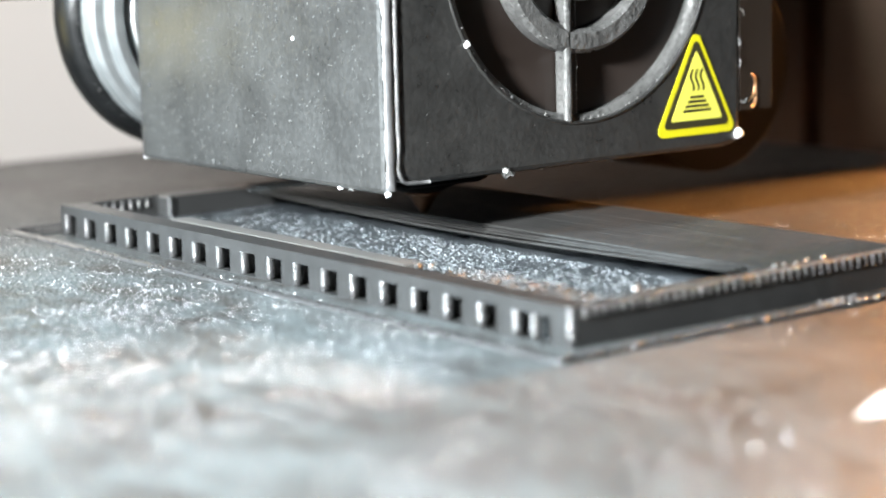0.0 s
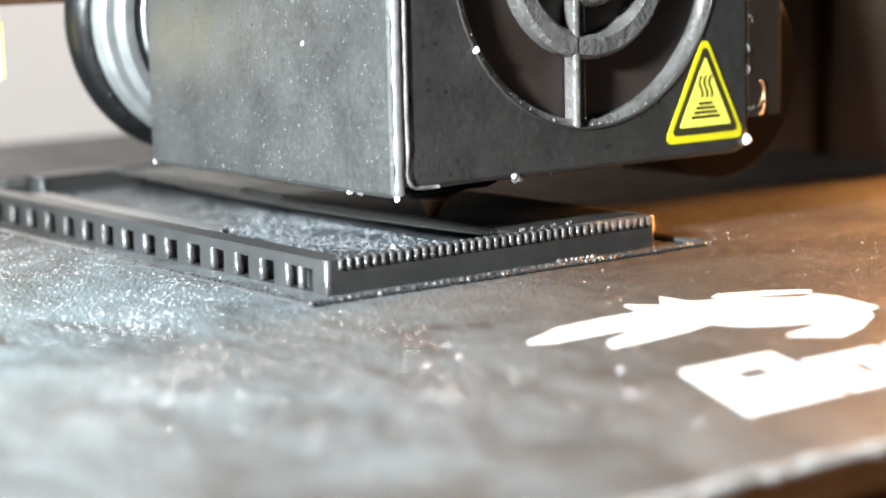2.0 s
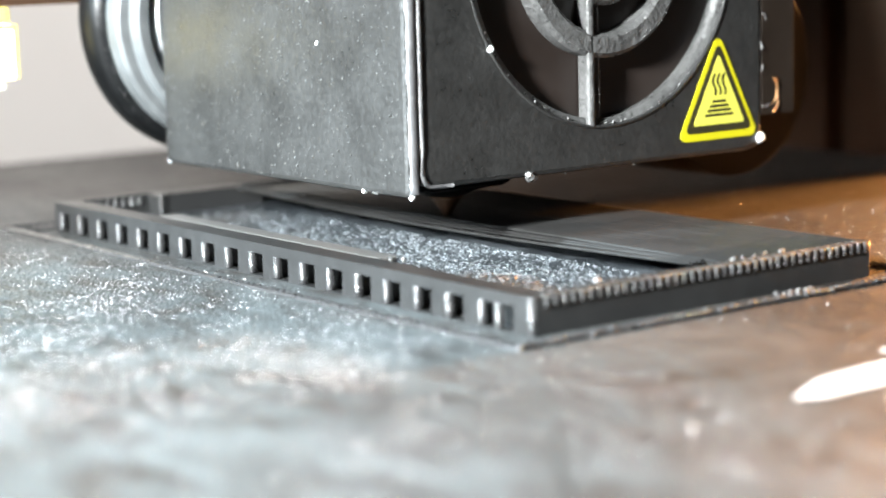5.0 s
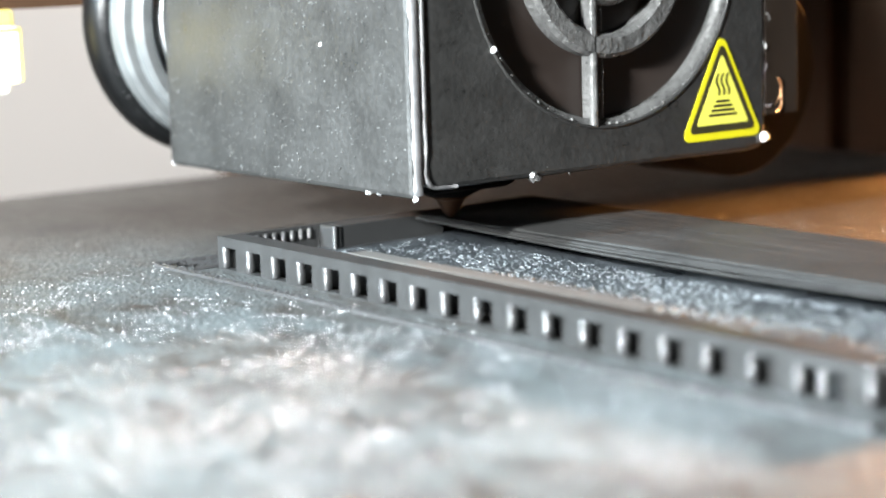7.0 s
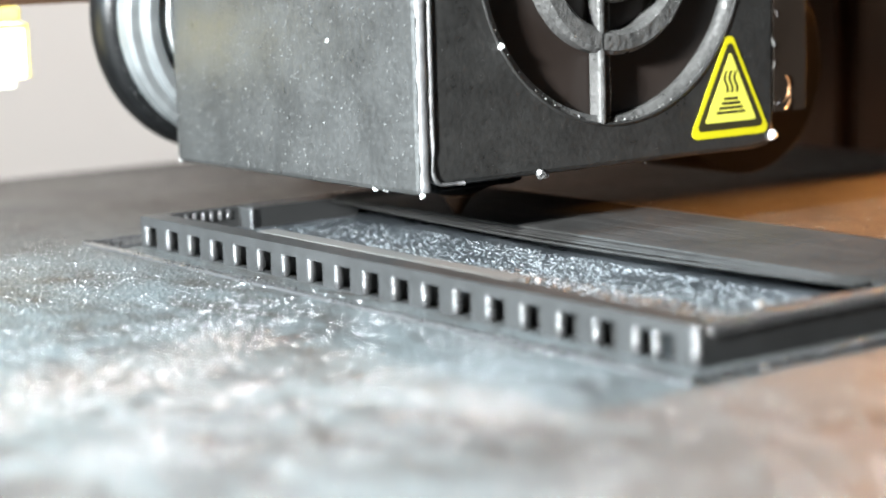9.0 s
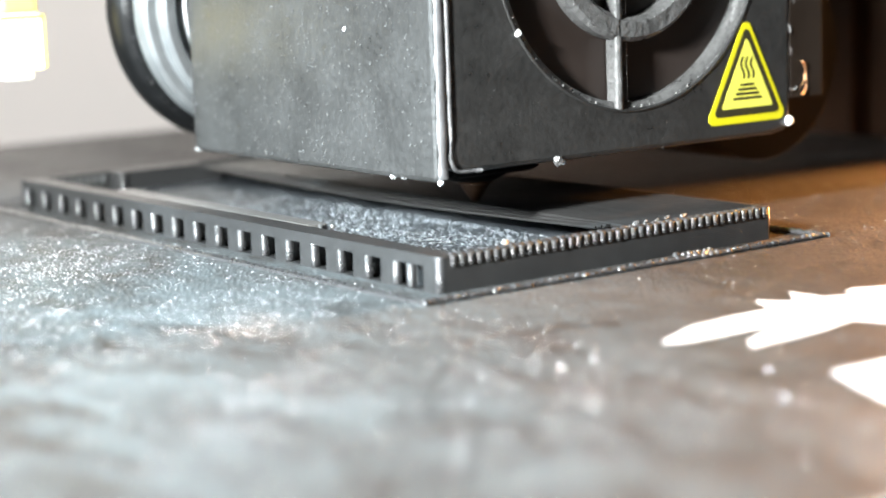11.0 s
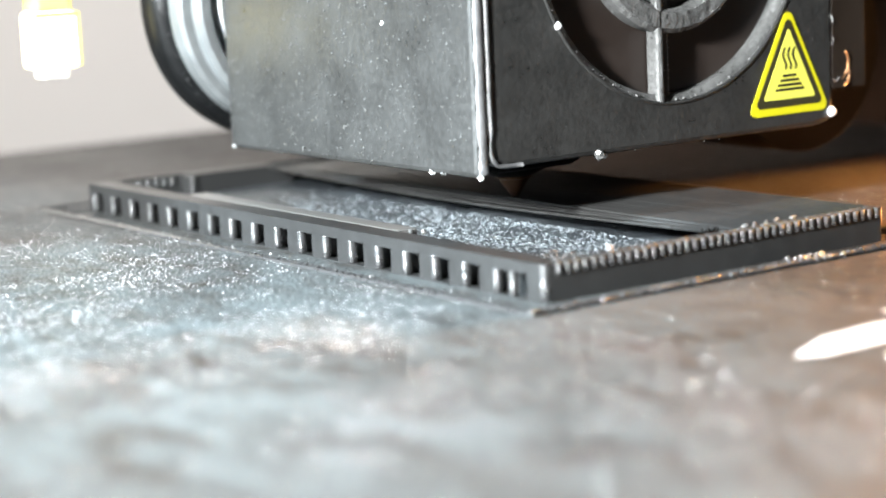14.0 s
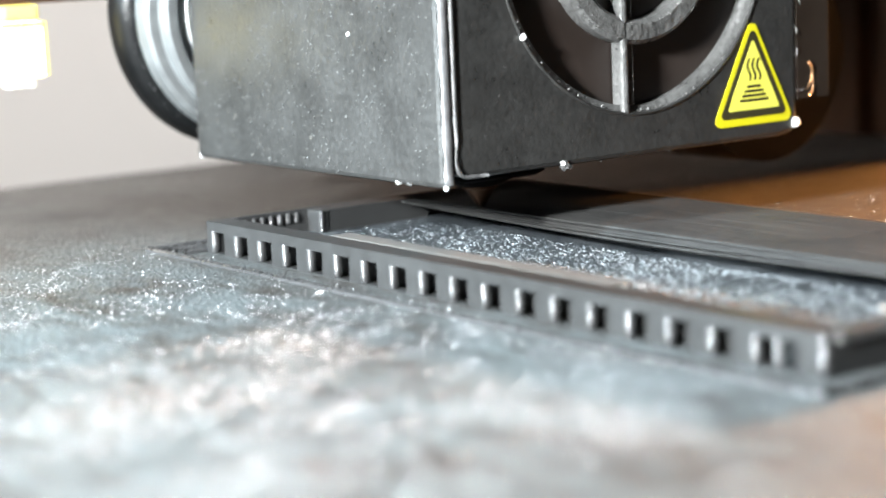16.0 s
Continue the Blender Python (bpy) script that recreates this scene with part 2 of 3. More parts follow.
def slab(bm, outline, z0, z1):
    """A flat plate with the given outline, bottom z0 and top z1."""
    lo = [bm.verts.new((x, y, z0)) for x, y in outline]
    hi = [bm.verts.new((x, y, z1)) for x, y in outline]
    n = len(outline)
    bm.faces.new(hi)
    bm.faces.new(lo[::-1])
    for k in range(n):
        bm.faces.new((lo[k], lo[(k + 1) % n], hi[(k + 1) % n], hi[k]))
    bmesh.ops.recalc_face_normals(bm, faces=bm.faces)
    return bm


def crumbs(bm, places, rng):
    """Tiny irregular grains at (x, y, z, size)."""
    for x, y, z, s in places:
        vs = [bm.verts.new((x + s * dx * rng.uniform(0.6, 1.2), y + s * dy * rng.uniform(0.6, 1.2), z + s * dz * rng.uniform(0.6, 1.2)))
              for dx, dy, dz in ((1, 0, 0), (-0.5, 0.8, 0), (-0.5, -0.8, 0), (0, 0, 1.0), (0, 0, -0.6))]
        for a, b, c in ((0, 1, 3), (1, 2, 3), (2, 0, 3), (1, 0, 4), (2, 1, 4), (0, 2, 4)):
            bm.faces.new((vs[a], vs[b], vs[c]))
    return bm


# ---- room ----
def structure(name, rows, material):
    return tagged(part(name, boxes(*rows), material), kind="structure")


structure("wall_north", [(-1400, 1400, 900, 950, -800, 1500)], WALL)
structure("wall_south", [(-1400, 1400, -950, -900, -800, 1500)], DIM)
structure("wall_west", [(-1450, -1400, -900, 900, -800, 1500)], WALL)
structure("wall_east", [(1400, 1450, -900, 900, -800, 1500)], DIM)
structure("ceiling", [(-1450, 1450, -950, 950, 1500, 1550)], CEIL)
structure("floor", [(-1450, 1450, -950, 950, -850, -800)], TABLE)


# ---- printer frame ----
def extrusion(x0, x1, y0, y1, z0, z1, along, groove=5.5, depth=4.0):
    """A slotted profile: one bar with a groove in the middle of each long side."""
    k = "xyz".index(along)
    lo, hi = [x0, y0, z0], [x1, y1, z1]
    u, v = [(1, 2), (0, 2), (0, 1)][k]
    a0, a1, b0, b1 = lo[u], hi[u], lo[v], hi[v]
    ca, cb, g = (a0 + a1) / 2, (b0 + b1) / 2, groove / 2
    line = [(a0, b0), (ca - g, b0), (ca - g, b0 + depth), (ca + g, b0 + depth), (ca + g, b0), (a1, b0), (a1, cb - g), (a1 - depth, cb - g), (a1 - depth, cb + g), (a1, cb + g),
            (a1, b1), (ca + g, b1), (ca + g, b1 - depth), (ca - g, b1 - depth), (ca - g, b1), (a0, b1), (a0, cb + g), (a0 + depth, cb + g), (a0 + depth, cb - g), (a0, cb - g)]
    bm = slab(bmesh.new(), line, lo[k], hi[k])
    for w in bm.verts:
        p = [0, 0, 0]
        p[u], p[v], p[k] = w.co.x, w.co.y, w.co.z
        w.co = p
    bmesh.ops.recalc_face_normals(bm, faces=bm.faces)
    return bm


def gantry():
    root = thing("gantry_beam", "black aluminium extrusion beam behind the print head", "beam", 130, 232, 27.2)
    part("rail", extrusion(-160, 119, -10, 10, 0, 20, "x"), FRAME, root)


gantry()


def upright():
    root = thing("frame_upright", "dark aluminium frame upright beside the printer bed", "frame post", 270, 223.5, -90)
    part("profile", extrusion(-20, 20, -47, 47, 0, 420, "z"), FRAME, root)
    part("end_cap", boxes((-20, 20, -47, 47, 420.05, 423), bevel=0.5), DARK, root)


upright()


def base_beam():
    root = thing("base_beam", "dark aluminium base beam under the front of the bed", "beam", 170, 136, -40)
    part("profile", extrusion(-170, 110, -10, 10, 0, 20, "x"), FRAME, root)
    part("cover_plate", boxes((-60, -18.6, -6.6, 0.2, 20.02, 22), bevel=0.3), PLATE, root, "plain metal cover plate")
    part("cover_plate", boxes((-18.5, -13.5, -60, 0.2, 20.02, 22), bevel=0.3), PLATE, root, "plain metal cover plate")


base_beam()


def table():
    root = thing("table", "dark brown wooden table under the printer", "table", 100, 200, -92)
    part("tabletop", boxes((-500, 600, -500, 500, -25, 0), bevel=2), TABLE, root)
    for x in (-470, 570):
        for y in (-470, 470):
            part("leg", boxes((x - 20, x + 20, y - 20, y + 20, -700, -25.05), bevel=2), TABLE, root)


table()


# unseen block, added so the bed reflects brown instead of the white wall
def cabinet():
    root = thing("cabinet", "unseen brown block behind the printer, added to tint the bed's reflections", "cabinet", 520, 500, -92)
    part("body", boxes((-180, 170, -60, 80, 0, 430), bevel=2), REFLECTED_BROWN, root)
    for x in (-178, -3):
        door = part("door", boxes((x, x + 171, -78, -60.05, 6, 424), bevel=2), REFLECTED_BROWN, root)
        part("handle", boxes((x + (150 if x < -100 else 12), x + (160 if x < -100 else 22), -90, -78.05, 200, 300), bevel=2), DARK, door)


cabinet()


def wheel():
    root = thing("carriage_wheel", "black carriage wheel with a bright steel hub", "wheel", 126.4, 216, 25.4)
    bm = bmesh.new()
    lathe(bm, [(5, -3), (15.2, -3), (16.6, -2.3), (17.2, -1.2), (17.2, 1.2), (16.6, 2.3), (15.2, 3), (5, 3)], (0, 0, 0), "y", 96)
    part("tyre", bm, RUBBER, root, smooth=True)
    bm = bmesh.new()
    lathe(bm, [(13.2, -8.6), (14.4, -8.6), (14.9, -8.2), (14.9, -7.0), (13.5, -6.8), (13.5, -6.2), (15.5, -5.9), (15.9, -5.5), (15.9, -3.3), (15.6, -3.05), (4, -3.05), (4, -5.0), (13.2, -5.0), (13.2, -8.6)], (0, 0, 0), "y", 96)
    part("hub", bm, HUB, root, "bright steel hub")
    bm = bmesh.new()
    lathe(bm, [(0.01, -9.4), (4.6, -9.4), (5.2, -8.8), (5.2, -5.05), (0.01, -5.05)], (0, 0, 0), "y", 6)
    rng = random.Random(12)
    spots = [(16.9 * math.cos(u), -3.1 if k % 3 else rng.uniform(-2, 1), 16.9 * math.sin(u), 0.06 + 0.14 * rng.random() ** 3) for k, u in enumerate(rng.uniform(2.6, 4.9) for _ in range(110))]
    spots = [(x * (1 if y > -3 else rng.uniform(0.92, 0.99)), y, z, r) for x, y, z, r in spots]
    tagged(part("dust", crumbs(bmesh.new(), spots, rng), GREY_DUST, root), kind="stuff")
    part("bolt_head", bm, STEEL, root, "bright steel bolt head")
    part("bearing", lathe(bmesh.new(), [(8.2, -7.6), (9.0, -8.2), (11.6, -8.0), (12.6, -7.0), (12.6, -5.05), (8.2, -5.05), (8.2, -7.6)], (0, 0, 0), "y", 64), STEEL, root, "bright steel bearing ring")


wheel()


def plug():
    root = thing("indicator_lamp", "pale yellow lit lamp cap hanging under the gantry beam", "lamp", 99.5, 222.2, 17.33)
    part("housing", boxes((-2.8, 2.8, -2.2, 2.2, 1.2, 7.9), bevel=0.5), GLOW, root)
    part("collar", boxes((-2.3, 2.3, -2.1, 2.1, 7.95, 9.85), bevel=0.4), PLUG_Y, root, "yellow collar")
    part("trim", boxes((2.45, 2.9, -2.4, -2.22, 1.4, 7.8), (-2.8, 2.4, -2.4, -2.22, 7.25, 7.8)), PLUG_Y, root, "yellow trim")
    part("tip", boxes((-1.7, 1.6, -1.5, 1.5, 0, 1.18), bevel=0.3), PLUG, root)


plug()


# ---- print head ----
def print_head():
    root = thing("printer_carriage", "black painted steel printer carriage with a round fan opening", "printer carriage", 138, 182, 0)
    ox, oy = -138, -182

    def sh(bm):
        bmesh.ops.translate(bm, verts=bm.verts, vec=(ox, oy, 0))
        return bm

    # side panel, top, far panel
    part("side_panel", sh(boxes((113.9, 115.05, 157.5, 206, 8.6, 62), bevel=0.55)), SHROUD, root)
    part("right_panel", sh(boxes((162.6, 163.7, 158.6, 190, 9.6, 62), bevel=0.3)), SHROUD, root)
    part("side_duct", sh(boxes((163.74, 169.0, 157.66, 190, 13.2, 62), bevel=0.02)), DUCT, root)
    part("top_panel", sh(boxes((115.05, 162.5, 158.6, 200, 60.5, 62), bevel=0.2)), SHROUD, root)
    # front plate with the round opening
    cx, cz, R = 140.36, 32.2, 18.36
    x0, x1, z0, z1, rc = 115.4, 163.7, 9.3, 62.0, 1.6
    n = 128
    bm = bmesh.new()
    inner, outer = [], []
    for k in range(n):
        u = 2 * math.pi * k / n
        d = Vector((math.cos(u), math.sin(u)))
        inner.append((cx + R * d.x, cz + R * d.y))
        tx = ((x1 if d.x > 0 else x0) - cx) / d.x if abs(d.x) > 1e-6 else 1e9
        tz = ((z1 if d.y > 0 else z0) - cz) / d.y if abs(d.y) > 1e-6 else 1e9
        t = min(tx, tz)
        px, pz = cx + t * d.x, cz + t * d.y
        # round the corners
        qx, qz = min(max(px, x0 + rc), x1 - rc), min(max(pz, z0 + rc), z1 - rc)
        w = Vector((px - qx, pz - qz))
        if abs(w.x) > 1e-6 and abs(w.y) > 1e-6:
            w = w.normalized() * rc
            px, pz = qx + w.x, qz + w.y
        outer.append((px, pz))
    yf, yb, bv = 157.55, 159.3, 0.6

    def ring(points, y, grow=0.0):
        return [bm.verts.new((cx + (x - cx) * (1 + grow / 24), y, cz + (z - cz) * (1 + grow / 24))) for x, z in points]

    loops = [ring(inner, yb), ring(inner, yf + 0.3), ring(inner, yf, 0.3), ring(outer, yf, -bv), ring(outer, yf + bv * 0.3, -bv * 0.3), ring(outer, yf + bv), ring(outer, yb)]
    for a, b in zip(loops, loops[1:] + loops[:1]):
        for k in range(n):
            bm.faces.new((a[k], a[(k + 1) % n], b[(k + 1) % n], b[k]))
    bmesh.ops.recalc_face_normals(bm, faces=bm.faces)
    part("front_plate", sh(bm), SHROUD, root)
    bm = bmesh.new()
    tube(bm, [(114.74, 157.98, 8.95 + i * 1.3) for i in range(41)], lambda i: 0.7 + 0.035 * math.sin(i * 2.3) + 0.02 * math.sin(i * 5.1), 14)
    part("worn_edge", sh(bm), WORN, root, "worn bright steel edge", smooth=True)
    bm = bmesh.new()
    corner = [(115.66 + 1.4 * (1 - math.cos(u)), 157.55, 10.9 - 1.4 * math.sin(u)) for u in [math.pi / 2 * i / 6 for i in range(7)]]
    tube(bm, [(115.66, 157.55, 61.5 - i * 2.3) for i in range(22)] + corner + [(118.2, 157.56, 9.47), (119.5, 157.58, 9.45)], lambda i: 0.27 if i < 26 else 0.2, 10)
    part("plate_edge", sh(bm), WORN, root, "worn bright plate edge", smooth=True)
    bm = bmesh.new()
    tube(bm, [(cx + (R + 0.12) * math.cos(2 * math.pi * k / 72), 157.62, cz + (R + 0.12) * math.sin(2 * math.pi * k / 72)) for k in range(72)], 0.22, 8, closed=True)
    part("opening_rim", sh(bm), SHROUD, root, smooth=True)
    part("opening_lip", sh(lathe(bmesh.new(), [(18.34, 157.75), (17.6, 157.95), (17.5, 160.4), (18.34, 160.6), (18.34, 157.75)], (cx, 0, cz), "y", 96)), GRILLE, root, smooth=True)
    # fan: grille ring, hub, spokes, well, blades
    bm = bmesh.new()
    lathe(bm, [(18.4, 159.4), (18.4, 172), (0.01, 172)], (cx, 0, cz), "y", 64)
    part("fan_well", sh(bm), WELL, root)
    fan = part("fan_grille", sh(lathe(bmesh.new(), [(9.1, 157.3), (10.7, 157.3), (11.2, 157.8), (11.2, 159.4), (8.6, 159.4), (8.6, 157.8), (9.1, 157.3)], (cx, 0, cz), "y", 64)), GRILLE, root)
    part("hub_cap", sh(lathe(bmesh.new(), [(0.01, 157.3), (5.2, 157.3), (5.7, 157.8), (5.7, 159.6), (0.01, 159.6)], (cx, 0, cz), "y", 48)), GRILLE, fan)
    for k in range(4):
        a = 180 + 90 * k
        bm = boxes((-1.3, 0.7, 158.0, 159.3, 4, 18.4), bevel=0.3)
        bmesh.ops.rotate(bm, verts=bm.verts, cent=(0, 0, 0), matrix=Matrix.Rotation(radians(a), 3, "Y"))
        bmesh.ops.translate(bm, verts=bm.verts, vec=(cx - 1.9 if k == 0 else cx, 0, cz))
        part("spoke_web", sh(bm), SHROUD, fan)
        bm = boxes((-0.05, 0.85, 157.3, 159.3, 4, 18.4), bevel=0.35)
        bmesh.ops.rotate(bm, verts=bm.verts, cent=(0, 0, 0), matrix=Matrix.Rotation(radians(a), 3, "Y"))
        bmesh.ops.translate(bm, verts=bm.verts, vec=(cx - 1.9 if k == 0 else cx, 0, cz))
        part("spoke", sh(bm), GRILLE, fan)
    for k in range(7):
        bm = boxes((-3.4, 3.4, 165.8, 166.5, 5, 17.8))
        bmesh.ops.rotate(bm, verts=bm.verts, cent=(0, 166, 0), matrix=Matrix.Rotation(radians(38), 3, "Z"))
        bmesh.ops.rotate(bm, verts=bm.verts, cent=(0, 0, 0), matrix=Matrix.Rotation(radians(360 / 7 * k + 12), 3, "Y"))
        bmesh.ops.translate(bm, verts=bm.verts, vec=(cx, 0, cz))
        part("fan_blade", sh(bm), WELL, root)
    # warning sticker
    def tri(cx, cz, w, h, r, y0, y1, lean=0.0):
        bm = bmesh.new()
        pts = []
        for vx, vz, a0 in ((-w / 2, 0, 150), (w / 2, 0, 270), (0, h, 30)):
            # rounded corner
            inward = Vector((0, h / 3)) - Vector((vx, vz))
            c = Vector((vx, vz)) + inward.normalized() * r * 2
            for k in range(7):
                u = radians(a0 + 120 * k / 6)
                pts.append((c.x + r * math.cos(u), c.y + r * math.sin(u)))
        slab(bm, [(x, z) for x, z in pts], 0, y1 - y0)
        bmesh.ops.rotate(bm, verts=bm.verts, cent=(0, 0, 0), matrix=Matrix.Rotation(radians(90), 3, "X"))
        bmesh.ops.translate(bm, verts=bm.verts, vec=(cx, y1, cz))
        return sh(bm)
    st = part("warning_sticker", tri(156.7, 11.0, 12.6, 11.9, 0.75, 157.44, 157.54), YELLOW, root, "yellow triangular hot surface sticker")
    part("sticker_field", tri(156.7, 11.85, 10.5, 10.0, 0.5, 157.40, 157.435), INK, st)
    part("sticker_centre", tri(156.7, 12.7, 8.0, 7.75, 0.2, 157.36, 157.395), PALE_YELLOW, st)
    for k in range(3):
        line = [(155.95 + 0.75 * k + 0.24 * math.sin(i * 0.52 + 0.5), 15.95 + i * 0.2) for i in range(13)]
        bm = slab(bmesh.new(), [(x - 0.14, z) for x, z in line] + [(x + 0.14, z) for x, z in line[::-1]], 0, 0.03)
        bmesh.ops.rotate(bm, verts=bm.verts, cent=(0, 0, 0), matrix=Matrix.Rotation(radians(90), 3, "X"))
        bmesh.ops.translate(bm, verts=bm.verts, vec=(0, 157.355, 0))
        part("heat_wave", sh(bm), INK, st)
    for k in range(4):
        w = 1.05 + 0.38 * k
        part("heat_bar", sh(boxes((156.7 - w, 156.7 + w, 157.33, 157.37, 15.12 - 0.5 * k, 15.42 - 0.5 * k))), INK, st)
    # hot end below
    part("heater_block", sh(boxes((122.5, 135, 166.5, 181, 7.2, 16), bevel=1.2)), DARK, root)
    bm = bmesh.new()
    lathe(bm, [(0.25, 0), (0.4, 0.0), (1.7, 2.0), (2.0, 2.1), (2.0, 4.2)], (131.2, 174.3, 3.5), "z", 24)
    part("nozzle", sh(bm), BRASS, root, "stained brass nozzle")
    bm = bmesh.new()
    lathe(bm, [(0.01, 169.5), (12.7, 169.5), (12.8, 169.6), (12.8, 184), (11.6, 185.3), (0.01, 185.3)], (171.6, 0, 17.4), "y", 64)
    part("silicone_sock", sh(lathe(bmesh.new(), [(0.01, 5.9), (2.4, 5.9), (4.6, 7.0), (6.2, 8.8), (6.2, 10)], (131.0, 174.3, 0), "z", 28)), DARK, root, smooth=True)
    part("cooling_fan", sh(bm), DUCT, root, smooth=False)
    part("carriage_plate", sh(boxes((150, 190.5, 206.5, 209.5, 11, 70), bevel=0.8)), DARK, root)
    rng = random.Random(5)
    for k, (x, y, z, length, turn) in enumerate(((163.6, 157.45, 24.6, 1.5, 10), (163.6, 157.45, 20.6, 1.2, 50), (163.6, 157.45, 18.9, 0.9, -20), (163.6, 157.45, 14.3, 1.6, -50), (165.6, 157.5, 17.2, 3.2, -30), (165.5, 157.5, 13.5, 2.6, 12))):
        pts = []
        for i in range(7):
            u = i / 6
            a = radians(turn + 70 * u * (1 if k % 2 else -1))
            pts.append((x + length * u * math.cos(a), y + 0.3 * u, z + length * u * math.sin(a)))
        part("plastic_hair", sh(tube(bmesh.new(), pts, (lambda i: 0.09 - 0.009 * i) if k < 4 else 0.14, 6)), COPPER if k > 3 else PALE, root, smooth=True)

    def lump(x, y, z, r, seed):
        bm = bmesh.new()
        bmesh.ops.create_icosphere(bm, subdivisions=2, radius=r)
        rg = random.Random(seed)
        for v in bm.verts:
            v.co *= rg.uniform(0.7, 1.15)
        bmesh.ops.translate(bm, verts=bm.verts, vec=(x, y, z))
        return sh(bm)
    part("plastic_crumb", lump(163.3, 157.5, 10.7, 0.6, 1), DUST, root)
    part("plastic_crumb", lump(129.4, 157.6, 9.4, 0.6, 2), GRILLE, root)
    part("plastic_crumb", lump(130.2, 157.6, 9.2, 0.3, 3), DUST, root)
    part("plastic_crumb", lump(114.4, 157.7, 8.6, 0.32, 4), DUST, root)
    part("plastic_crumb", lump(124.5, 157.5, 22.8, 0.38, 6), DUST, root)
    part("plastic_crumb", lump(113.9, 172.9, 23.6, 0.26, 7), DUST, root)
    part("plastic_crumb", lump(114.2, 165.6, 8.7, 0.3, 8), DUST, root)
    part("plastic_crumb", lump(114.3, 205.6, 8.9, 0.35, 9), DUST, root)
    places = []
    while len(places) < 1700:
        y, z = rng.uniform(158.5, 205.5), rng.uniform(8.8, 40)
        if noise.noise((y * 0.16, z * 0.16, 3.1)) + 0.5 * noise.noise((y * 0.6, z * 0.6, 1.7)) > rng.uniform(-0.75, 0.55):
            places.append((113.9, y, z, 0.07 + 0.16 * rng.random() ** 3 + 0.14 * rng.random() ** 14))
    places += [(114.0, rng.uniform(158, 205.8), 8.65, 0.08 + 0.2 * rng.random() ** 3) for _ in range(9)]
    places += [(rng.uniform(116, 163), 157.54, rng.uniform(9.5, 30), 0.03 + 0.07 * rng.random() ** 3) for _ in range(220)]
    places += [(rng.uniform(116, 163), 157.7, 9.25, 0.06 + 0.16 * rng.random() ** 3) for _ in range(8)]
    places = [p for p in places if p[1] > 157.6 or math.hypot(p[0] - cx, p[2] - cz) > R]
    places += [(cx + (R - 0.1) * math.cos(u), 157.9, cz + (R - 0.1) * math.sin(u), 0.08 + 0.2 * rng.random() ** 2) for u in [rng.uniform(3.4, 5.1) for _ in range(18)]]
    places += [(cx + r * math.cos(u), 157.35, cz + r * math.sin(u), 0.04 + 0.09 * rng.random() ** 2) for u, r in [(rng.uniform(3.1, 6.3), rng.uniform(8.9, 11.0)) for _ in range(160)]]
    tagged(part("dust", sh(crumbs(bmesh.new(), places, rng)), GREY_DUST, root), kind="stuff")
    specks = [(cx + r * math.cos(u), 157.33, cz + r * math.sin(u), 0.04 + 0.09 * rng.random() ** 3) for u, r in [(rng.uniform(3.0, 6.4), rng.uniform(8.9, 11.0)) for _ in range(420)]]
    specks += [(cx - 1.9 + rng.uniform(-0.9, 0.9), 157.6, cz - rng.uniform(6, 18), 0.04 + 0.08 * rng.random() ** 3) for _ in range(90)]
    specks += [(cx + 18.1 * math.cos(u), 157.6, cz + 18.1 * math.sin(u), 0.06 + 0.16 * rng.random() ** 2) for u in [rng.uniform(3.3, 6.2) for _ in range(70)]]
    tagged(part("grille_dust", sh(crumbs(bmesh.new(), specks, rng)), PALE, root), kind="stuff")


print_head()


# ---- bed ----
BX0, BX1, BY0, BY1 = -6.0, 229.0, 48.9, 286.0


